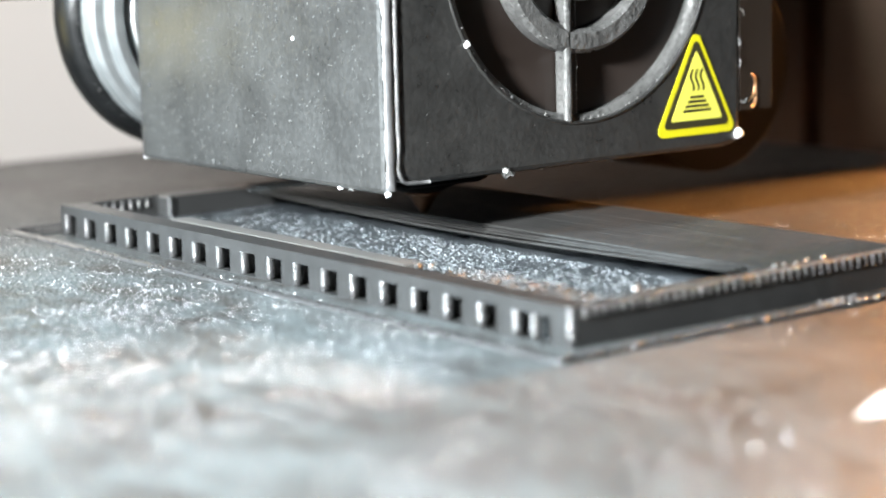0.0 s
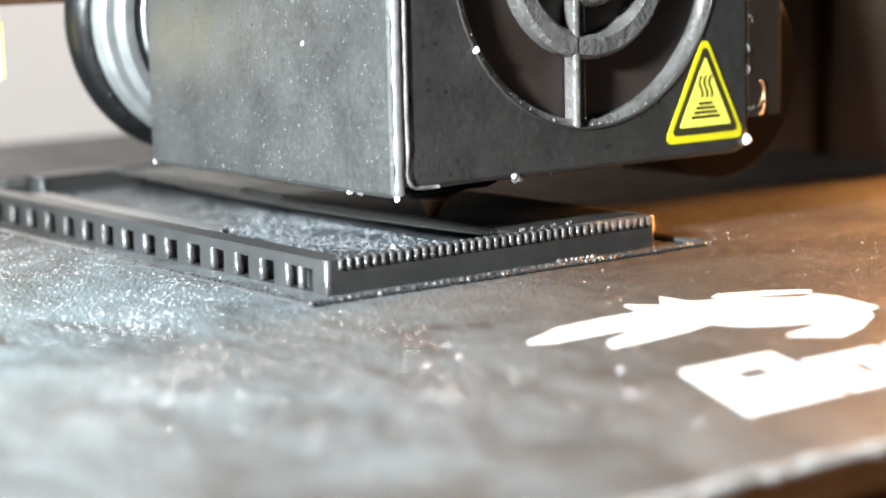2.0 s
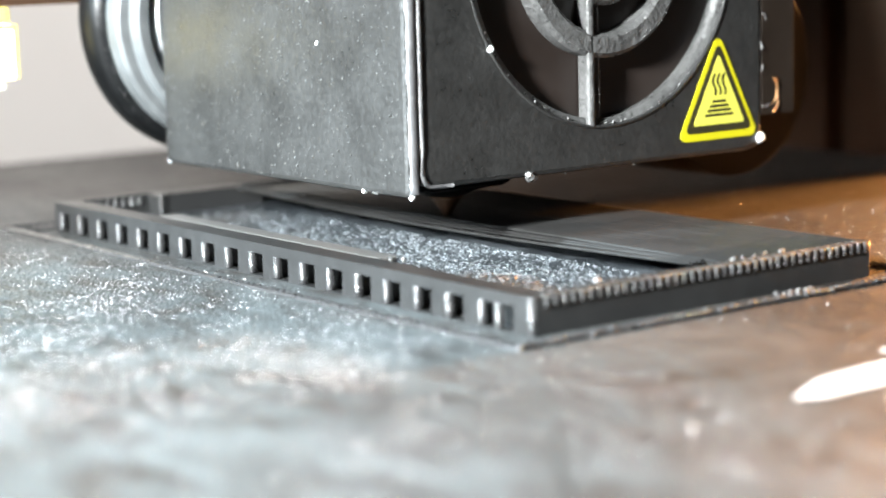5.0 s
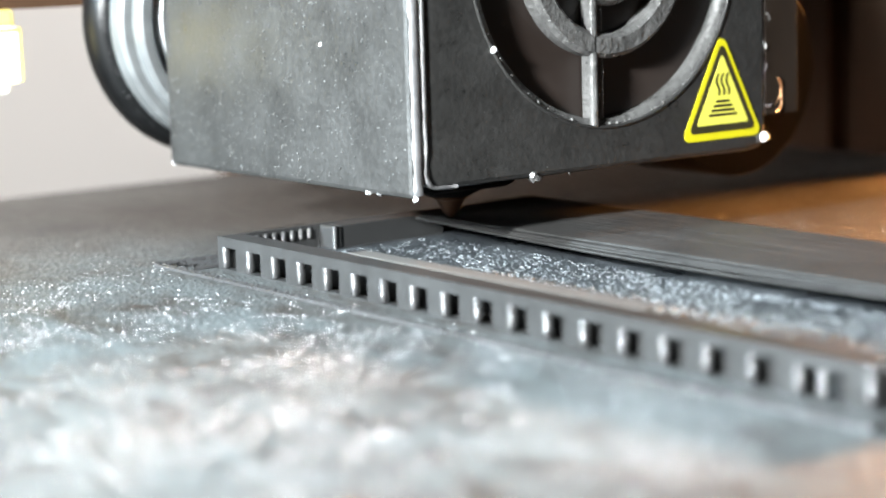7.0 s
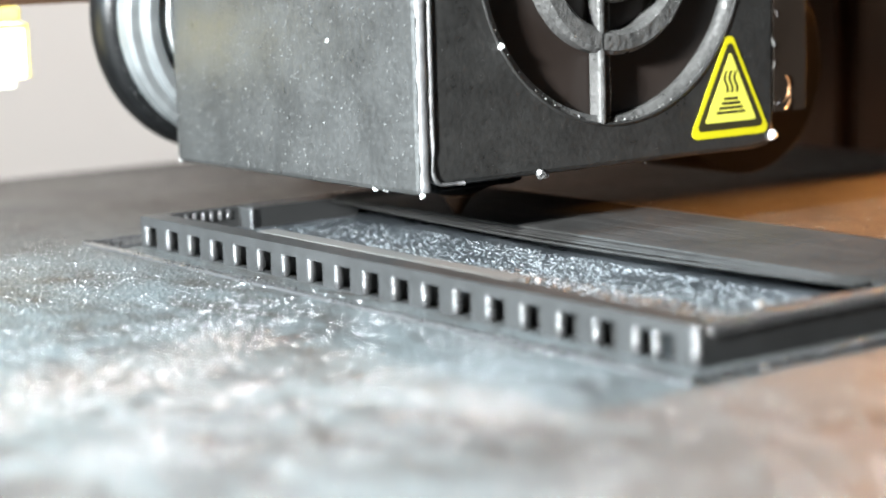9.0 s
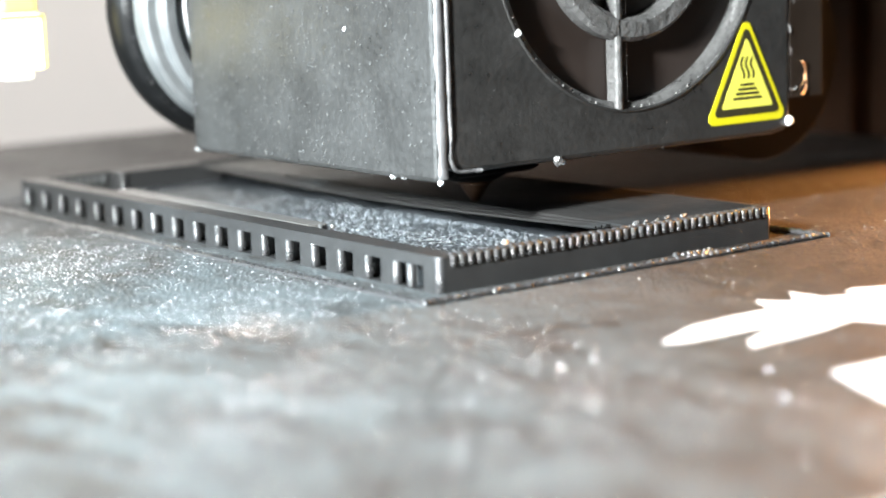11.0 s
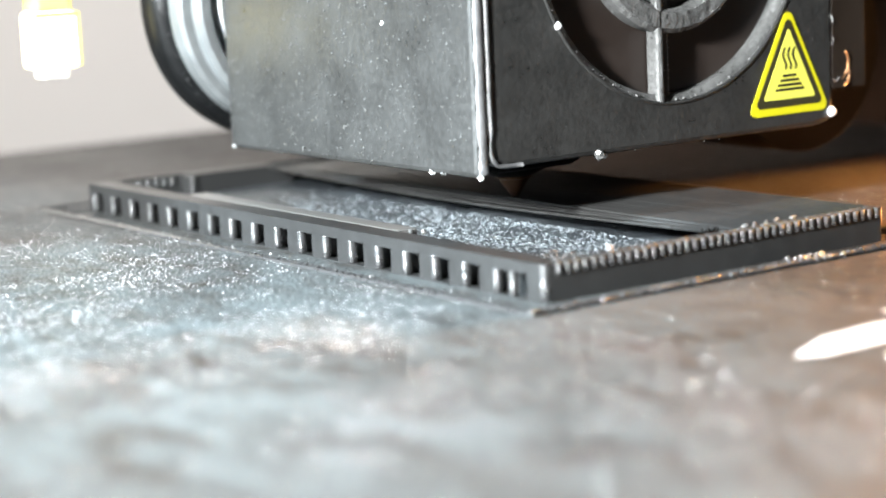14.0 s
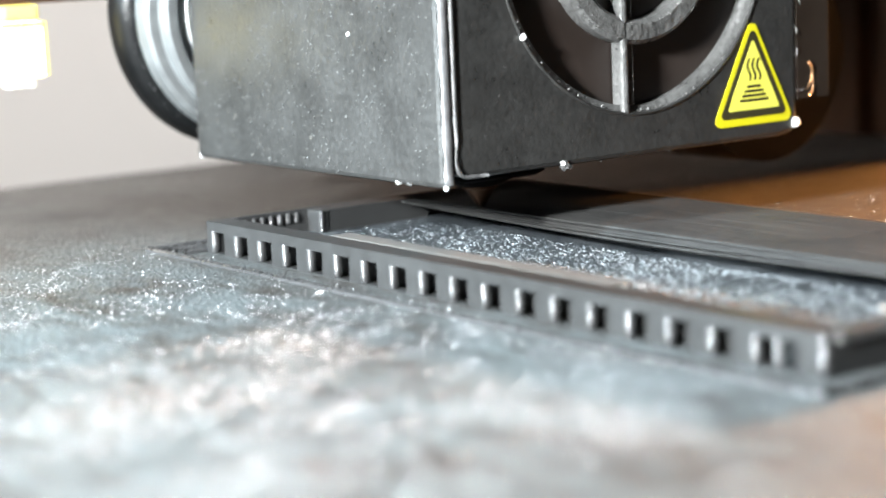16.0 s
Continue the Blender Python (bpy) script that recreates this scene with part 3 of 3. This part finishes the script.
def print_bed():
    root = thing("print_bed", "dark textured printer bed with white logo near its front edge", "print bed", 110, 170, -6)
    ox, oy, oz = -110, -170, 6

    def sh(bm):
        bmesh.ops.translate(bm, verts=bm.verts, vec=(ox, oy, oz))
        return bm

    part("build_sheet", sh(boxes((BX0, BX1, BY0, BY1, -0.6, 0.0), bevel=0.12)), SHEET, root)
    rng = random.Random(9)
    # frayed, scraped front edge of the sheet
    bm = bmesh.new()
    pts = [(BX0 + i * 0.9, BY0 - 0.05 + rng.uniform(-0.12, 0.12), -0.32 + rng.uniform(-0.1, 0.1)) for i in range(int((BX1 - BX0) / 0.9))]
    tube(bm, pts, lambda i: 0.36 + 0.2 * rng.random(), 6)
    part("sheet_edge", sh(bm), SHEET_EDGE, root, "scraped pale sheet edge")
    part("heated_plate", sh(boxes((BX0 + 0.4, BX1 - 0.4, BY0 + 0.4, BY1 - 0.4, -3.4, -0.65), bevel=0.3)), PLATE, root, "brown insulated plate")
    # emblem: a swept winged shape in plain blades
    def blade(pts):
        return slab(bmesh.new(), [(x, y - 2.1) for x, y in pts], 0.004, 0.03)
    emblem = part("emblem", sh(blade([(105.4, 92.5), (111.4, 95.4), (117.4, 96.0), (121.9, 95.9), (123.1, 99.6), (125.2, 96.9), (126.6, 98.3), (128.3, 100.3), (128.5, 96.4), (133.7, 94.0), (137.3, 90.8), (139.6, 91.0), (140.3, 89.0),
        (138.9, 82.6), (136.9, 82.4), (135.8, 80.6), (130.7, 77.6), (126.8, 76.4), (123.5, 79.7), (127.7, 80.5), (130.9, 81.3), (126.2, 83.4), (123.7, 85.8), (122.9, 87.9), (118.7, 86.9), (114.1, 86.4), (109.5, 86.2), (110.6, 88.0), (117.5, 90.9), (113.4, 91.2), (107.8, 91.2)])), WHITE, root, "white printed emblem")
    part("emblem_blade", sh(blade([(131.5, 96.6), (136.4, 93.9), (140.3, 92.0), (141.0, 92.8), (137.8, 95.3), (133.2, 97.4)])), WHITE, emblem)
    # plain blocks where the maker's name stands, leaning to one side
    def block(x, rows):
        bm = bmesh.new()
        for u0, u1, v0, v1 in rows:
            slab(bm, [(x + u + 0.45 * v, 60.2 + v) for u, v in ((u0, v0), (u1, v0), (u1, v1), (u0, v1))], 0.004, 0.03)
        return sh(bm)

    def holed(w, h, hu0, hu1, hv0, hv1):
        return [(0, w, 0, hv0), (0, w, hv1, h), (0, hu0, hv0, hv1), (hu1, w, hv0, hv1)]
    part("logo_block", block(101.0, holed(10.4, 13.4, 4.0, 7.6, 7.4, 10.7)), WHITE, root, "white printed block")
    part("logo_block", block(112.2, holed(8.8, 9.3, 3.4, 5.4, 2.6, 6.6)), WHITE, root, "white printed block")
    part("logo_block", block(122.0, holed(9.4, 9.4, 3.0, 6.2, 2.4, 7.0) + [(6.4, 9.4, 9.4, 14.4)]), WHITE, root, "white printed block")
    part("logo_block", block(132.4, holed(8.8, 9.3, 3.0, 6.0, 4.8, 7.0)), WHITE, root, "white printed block")
    # grains of dust and adhesive; many stand in for glints off the sheet
    places = []
    while len(places) < 10500:
        x, y = rng.gauss(74, 22), rng.gauss(158, 42)
        u, v = 0.86 * x + 0.5 * y, 0.86 * y - 0.5 * x
        clump = 0.8 * noise.noise((u * 0.04, v * 0.1, 0.3)) + 0.7 * noise.noise((u * 0.13, v * 0.32, 4.2)) + 0.6 * noise.noise((x * 0.9, y * 0.5, 8.0))
        if BX0 < x < 104 and BY0 + 1 < y < BY1 - 1 and clump > rng.uniform(-0.35, 0.75):
            places.append((x, y, 0.015, 0.04 + 0.06 * rng.random() ** 2 + 0.03 * rng.random() ** 9))
    for _ in range(5200):
        places.append((rng.uniform(10, BX1 - 1), rng.uniform(BY0 + 1, BY1 - 1), 0.015, 0.025 + 0.06 * rng.random() ** 4))
    for _ in range(1500):
        places.append((rng.uniform(15, 97), rng.uniform(BY0 + 2, 132), 0.02, 0.035 + 0.06 * rng.random() ** 3))
    places = [p for p in places if not (104.5 < p[0] < 150.5 and 119.5 < p[1] < 212.5)]
    for _ in range(3500):
        places.append((rng.uniform(152, BX1 - 2), rng.uniform(90, 265), 0.015, 0.025 + 0.07 * rng.random() ** 4))
    for x, y in ((93.8, 89.0), (97.5, 89.5), (60.5, 63.5), (52.5, 61), (87.5, 78), (104, 77), (99, 70.5), (101.6, 117.3)):
        places.append((x, y, 0.06, 0.2))
    tagged(part("dust", sh(crumbs(bmesh.new(), places, rng)), DUST, root), kind="stuff")
    return root


bed = print_bed()


# ---- printed case ----
PX0, PX1, PY0, PY1, PT = 105.7, 149.2, 120.8, 211.2, 3.5


def bead(bm, x, y, z0, z1, r, n=14):
    """An upright rounded bead."""
    return lathe(bm, [(0.01, z0), (r * 0.8, z0), (r, z0 + 0.06), (r, z1 - 0.08), (r * 0.75, z1), (0.01, z1)], (x, y, 0), "z", n)


def printed_case():
    root = thing("printed_case", "half-printed black plastic case with a row of side slots", "printed part", 127, 166, 0)
    ox, oy = -127, -166
    rng = random.Random(3)

    def sh(bm):
        bmesh.ops.translate(bm, verts=bm.verts, vec=(ox, oy, 0))
        return bm

    starts = [210.0 - 4.83 * k for k in range(18)] + [125.5]
    side = part("slotted_wall", sh(boxes((PX0, PX0 + 1.0, PY0 + 0.5, PY1, 0.0, 0.1), (PX0, PX0 + 1.0, PY0 + 0.5, PY1, 2.42, PT))), PLASTIC, root)
    edges = sorted([(s - (2.45 if i < 17 else 2.2), s - 0.1) for i, s in enumerate(starts)])
    y = PY0 + 0.5
    for a, b in edges + [(PY1, PY1)]:
        first = 0.45 if y > PY0 + 1 else 0.0
        if a - y > first + 0.05:
            part("web", sh(boxes((PX0 + 0.003, PX0 + 1.0, y + first, a, 0.1, 2.42))), PLASTIC, side)
        y = b
    for a, b in edges:
        bm = bead(bmesh.new(), PX0 + 0.48, b + 0.46, 0.08, 2.44, 0.48, 14)
        part("slot_edge", sh(bm), EDGE, side, smooth=True)
    part("corner_bead", sh(bead(bmesh.new(), PX0 + 0.5, PY0 + 0.5, 0.0, PT, 0.52, 16)), EDGE, side, smooth=True)
    part("inner_wall", sh(boxes((107.6, 108.6, PY0 + 1, PY1 - 1, 0.0, PT - 0.02))), PLASTIC, root)
    part("rim", sh(boxes((106.72, 107.58, PY0 + 1, PY1 - 1, 2.7, PT - 0.02))), PLASTIC, root)
    front = part("front_wall", sh(boxes((PX0 + 0.5, PX1 - 0.4, PY0, PY0 + 1.0, 0.0, PT - 0.03))), PLASTIC, root)
    part("front_shelf", sh(boxes((116.4, 130, PY0 + 1.02, 124.9, 0.0, 2.95), bevel=0.08)), TOPSKIN, root)
    bm = bmesh.new()
    bead(bm, 0, 0, 2.45, PT + 0.02, 0.33, 10)
    first = part("rib", bm, EDGE, front, smooth=True)
    first.location = ((107.4 + ox) * MM, (PY0 + 0.06 + oy) * MM, 0)
    for k in range(1, 41):
        rib = new("rib", first.data)
        rib.parent = front
        rib.location = ((107.4 + 1.02 * k + ox) * MM, (PY0 + 0.06 + rng.uniform(-0.03, 0.03) + oy) * MM, rng.uniform(-0.02, 0.02) * MM)
    for k in range(40):
        rib = new("rib", first.data)
        rib.parent = front
        rib.location = ((107.9 + 1.02 * k + ox) * MM, (PY0 + 1.0 + rng.uniform(-0.05, 0.05) + oy) * MM, rng.uniform(0.02, 0.08) * MM)
    part("corner_bead", sh(bead(bmesh.new(), PX1 - 0.4, PY0 + 0.32, 0.0, PT, 0.3, 14)), EDGE, front, smooth=True)
    back = part("back_wall", sh(boxes((PX0 + 1.0, PX1, PY1 - 1.0, PY1, 0.0, PT - 0.01))), PLASTIC, root)
    for k in range(7):
        part("vent_bar", sh(bead(bmesh.new(), 110.0 + 1.12 * k, PY1 - 1.0, 2.1, 3.2, 0.3, 10)), EDGE, back, smooth=True)
    part("post", sh(boxes((118.0, 119.2, 207.4, PY1 - 1.02, 0.0, PT - 0.03), bevel=0.25)), PLASTIC, root)
    part("post_edge", sh(bead(bmesh.new(), 118.25, 207.5, 0.0, PT, 0.3, 12)), EDGE, root, smooth=True)
    part("inner_back_wall", sh(boxes((119.22, 133, 207.6, PY1 - 1.02, 0.0, PT - 0.04))), PLASTIC, root)
    part("right_wall", sh(boxes((PX1 - 1.0, PX1, PY0 + 1.01, PY1 - 1.02, 0.0, PT - 0.03))), PLASTIC, root)
    part("ledge", sh(boxes((109.0, 111.4, 148.2, 191.5, 1.0, 3.42), bevel=0.12)), LEDGE_SHEEN, root, "smooth flat ledge")
    part("case_floor", sh(boxes((108.62, PX1 - 1.02, PY0 + 1.03, PY1 - 1.04, 0.0, 1.0))), INFILL, root)
    # fuzz of rough strands on the floor, thinned backwards to imitate light falling off
    places = [(rng.uniform(109.5, 131), rng.uniform(125.2, 206.5), 1.02, 0.03 + 0.08 * rng.random() ** 3) for _ in range(3000)]
    bm = bmesh.new()
    made = 0
    while made < 7500:
        x, y, a, h = rng.uniform(109.5, 130.5), rng.uniform(125.4, 206), rng.uniform(0, math.pi), rng.uniform(0.08, 0.36)
        if noise.noise((x * 0.16, y * 0.07, 2.2)) + 0.6 * noise.noise((x * 0.7, y * 0.7, 5.0)) < rng.uniform(-0.9, 0.35) or x < 111.5 or rng.random() < (y - 150) / 75:
            continue
        made += 1
        d = Vector((math.cos(a), math.sin(a), rng.uniform(-0.15, 0.35))) * h
        side = Vector((-d.y, d.x, 0)).normalized() * 0.022
        p = Vector((x, y, 1.03))
        vs = [bm.verts.new(q) for q in (p + side, p - side, p + Vector((0, 0, 0.05)), p + d + side, p + d - side, p + d + Vector((0, 0, 0.05)))]
        for f in ((0, 3, 5, 2), (1, 2, 5, 4), (0, 1, 4, 3), (0, 2, 1), (3, 4, 5)):
            bm.faces.new([vs[i] for i in f])
    tagged(part("plastic_fuzz", sh(bm), FLOOR_GRAIN, root), kind="stuff")
    tagged(part("rough_grain", sh(crumbs(bmesh.new(), places, rng)), FLOOR_GRAIN, root), kind="stuff")
    # top skin: long strands side by side
    skin = part("top_surface", sh(boxes((130.6, PX1 - 1.03, PY0 + 1.02, PY1 - 1.03, 2.6, PT - 0.16))), TOPSKIN, root)
    x, k = 130.6, 0
    while x < PX1 - 1.0:
        dz = rng.uniform(-0.025, 0.015)
        pts = [(x + rng.uniform(-0.03, 0.03), PY0 + 1.1 + i * (PY1 - PY0 - 2.2) / 12, PT - 0.2 + dz + rng.uniform(-0.015, 0.015)) for i in range(13)]
        part("strand", sh(tube(bmesh.new(), pts, 0.22, 8)), TOPSKIN, skin, smooth=True)
        x += 0.34 if rng.random() > 0.05 else 0.5
    # loose strands that sag across the open side
    for k, (xa, xb, sag) in enumerate(((129.9, 129.7, 0.5), (129.2, 129.9, 0.9), (128.4, 129.4, 0.7), (130.2, 130.0, 0.3))):
        pts = [(xa + (xb - xa) * u, PY0 + 4 + (PY1 - PY0 - 6) * u, PT - 0.25 - sag * math.sin(math.pi * u)) for u in [i / 16 for i in range(17)]]
        part("loose_strand", sh(tube(bmesh.new(), pts, 0.18, 8)), TOPSKIN, skin, smooth=True)

    def lump(x, y, z, r, seed):
        bm = bmesh.new()
        bmesh.ops.create_icosphere(bm, subdivisions=2, radius=r)
        rg = random.Random(seed)
        for v in bm.verts:
            v.co *= rg.uniform(0.75, 1.15)
        bmesh.ops.translate(bm, verts=bm.verts, vec=(x, y, z))
        return sh(bm)
    part("plastic_crumb", lump(110.3, 147.8, 3.2, 0.3, 1), GRILLE, root)
    part("plastic_crumb", lump(111.2, 146.9, 3.15, 0.28, 2), GRILLE, root)
    part("plastic_crumb", lump(116.8, 124.9, 3.15, 0.36, 3), PALE, root)
    for k in range(9):
        part("plastic_crumb", lump(131.5 + k * 0.9 + rng.uniform(-0.3, 0.3), 122.6 + rng.uniform(-0.4, 0.5), PT + 0.02, 0.12 + 0.14 * rng.random(), 20 + k), GRILLE if k % 3 else GREY_DUST, root)
    return root


case = printed_case()


def skirt():
    root = thing("skirt_line", "thin black printed skirt line around the case on the bed", "printed line", 127, 166, 0)
    ox, oy = -127, -166
    rng = random.Random(8)

    def run(a, b, step=0.55):
        a, b = Vector(a), Vector(b)
        n = max(2, int((b - a).length / step))
        pts = [a + (b - a) * i / n + Vector((rng.uniform(-0.04, 0.04), rng.uniform(-0.04, 0.04), 0)) for i in range(n + 1)]
        bm = tube(bmesh.new(), pts, lambda i: 0.22 + (0.11 if i % 2 else -0.05) * (0.6 + 0.8 * rng.random()), 8)
        bmesh.ops.translate(bm, verts=bm.verts, vec=(ox, oy, 0))
        return bm
    x0, x1, y0, y1, z = 101.6, 154.0, 117.3, 217.6, 0.2
    for o in (0.0, 0.55):
        part("line", run((x0 + o, y0 + o, z), (x1 - o, y0 + o, z)), EDGE, root, smooth=True)
        part("line", run((x0 + o, y0 + o, 0.08), (x0 + o, y1 - o, 0.08)), EDGE, root, smooth=True)
        part("line", run((x1 - o, y0 + o, z), (x1 - o, y1 - o, z)), EDGE, root, smooth=True)
        part("line", run((x0 + o, y1 - o, z), (x1 - o, y1 - o, z)), EDGE, root, smooth=True)
    # rounded bumps along the front line
    bm = bmesh.new()
    x = x0
    while x < x1:
        made = bmesh.ops.create_icosphere(bm, subdivisions=2, radius=rng.uniform(0.26, 0.42))["verts"]
        bmesh.ops.translate(bm, verts=made, vec=(x + ox, y0 + rng.uniform(-0.05, 0.3) + oy, 0.3))
        x += rng.choice((0.8, 0.9, 1.05, 1.6))
    tagged(part("line_bump", bm, EDGE, root, smooth=True), kind="stuff")
    for k in range(7):
        a = x0 + 1.4 + rng.uniform(0, 1.5)
        part("brim_line", run((a, 212.2 + 0.62 * k, 0.09), (a + rng.uniform(18, 30), 212.2 + 0.62 * k, 0.09)), EDGE, root, smooth=True)
    for k in range(7):
        bm = bmesh.new()
        bmesh.ops.create_icosphere(bm, subdivisions=2, radius=0.3 + 0.12 * rng.random())
        bmesh.ops.translate(bm, verts=bm.verts, vec=(133.4 + 0.75 * k + ox, 118.4 + rng.uniform(-0.25, 0.25) + oy, 0.42))
        part("blob", bm, EDGE, root, smooth=True)
    return root


skirt_line = skirt()


def rows_of(base):
    return [(t, pose(base[0] * MM, (base[1] + b) * MM, base[2] * MM)) for t, b in BED]


def motions():
    walk(bed, rows_of((110, 170, -6)))
    walk(case, rows_of((127, 166, 0)))
    walk(skirt_line, rows_of((127, 166, 0)))


motions()
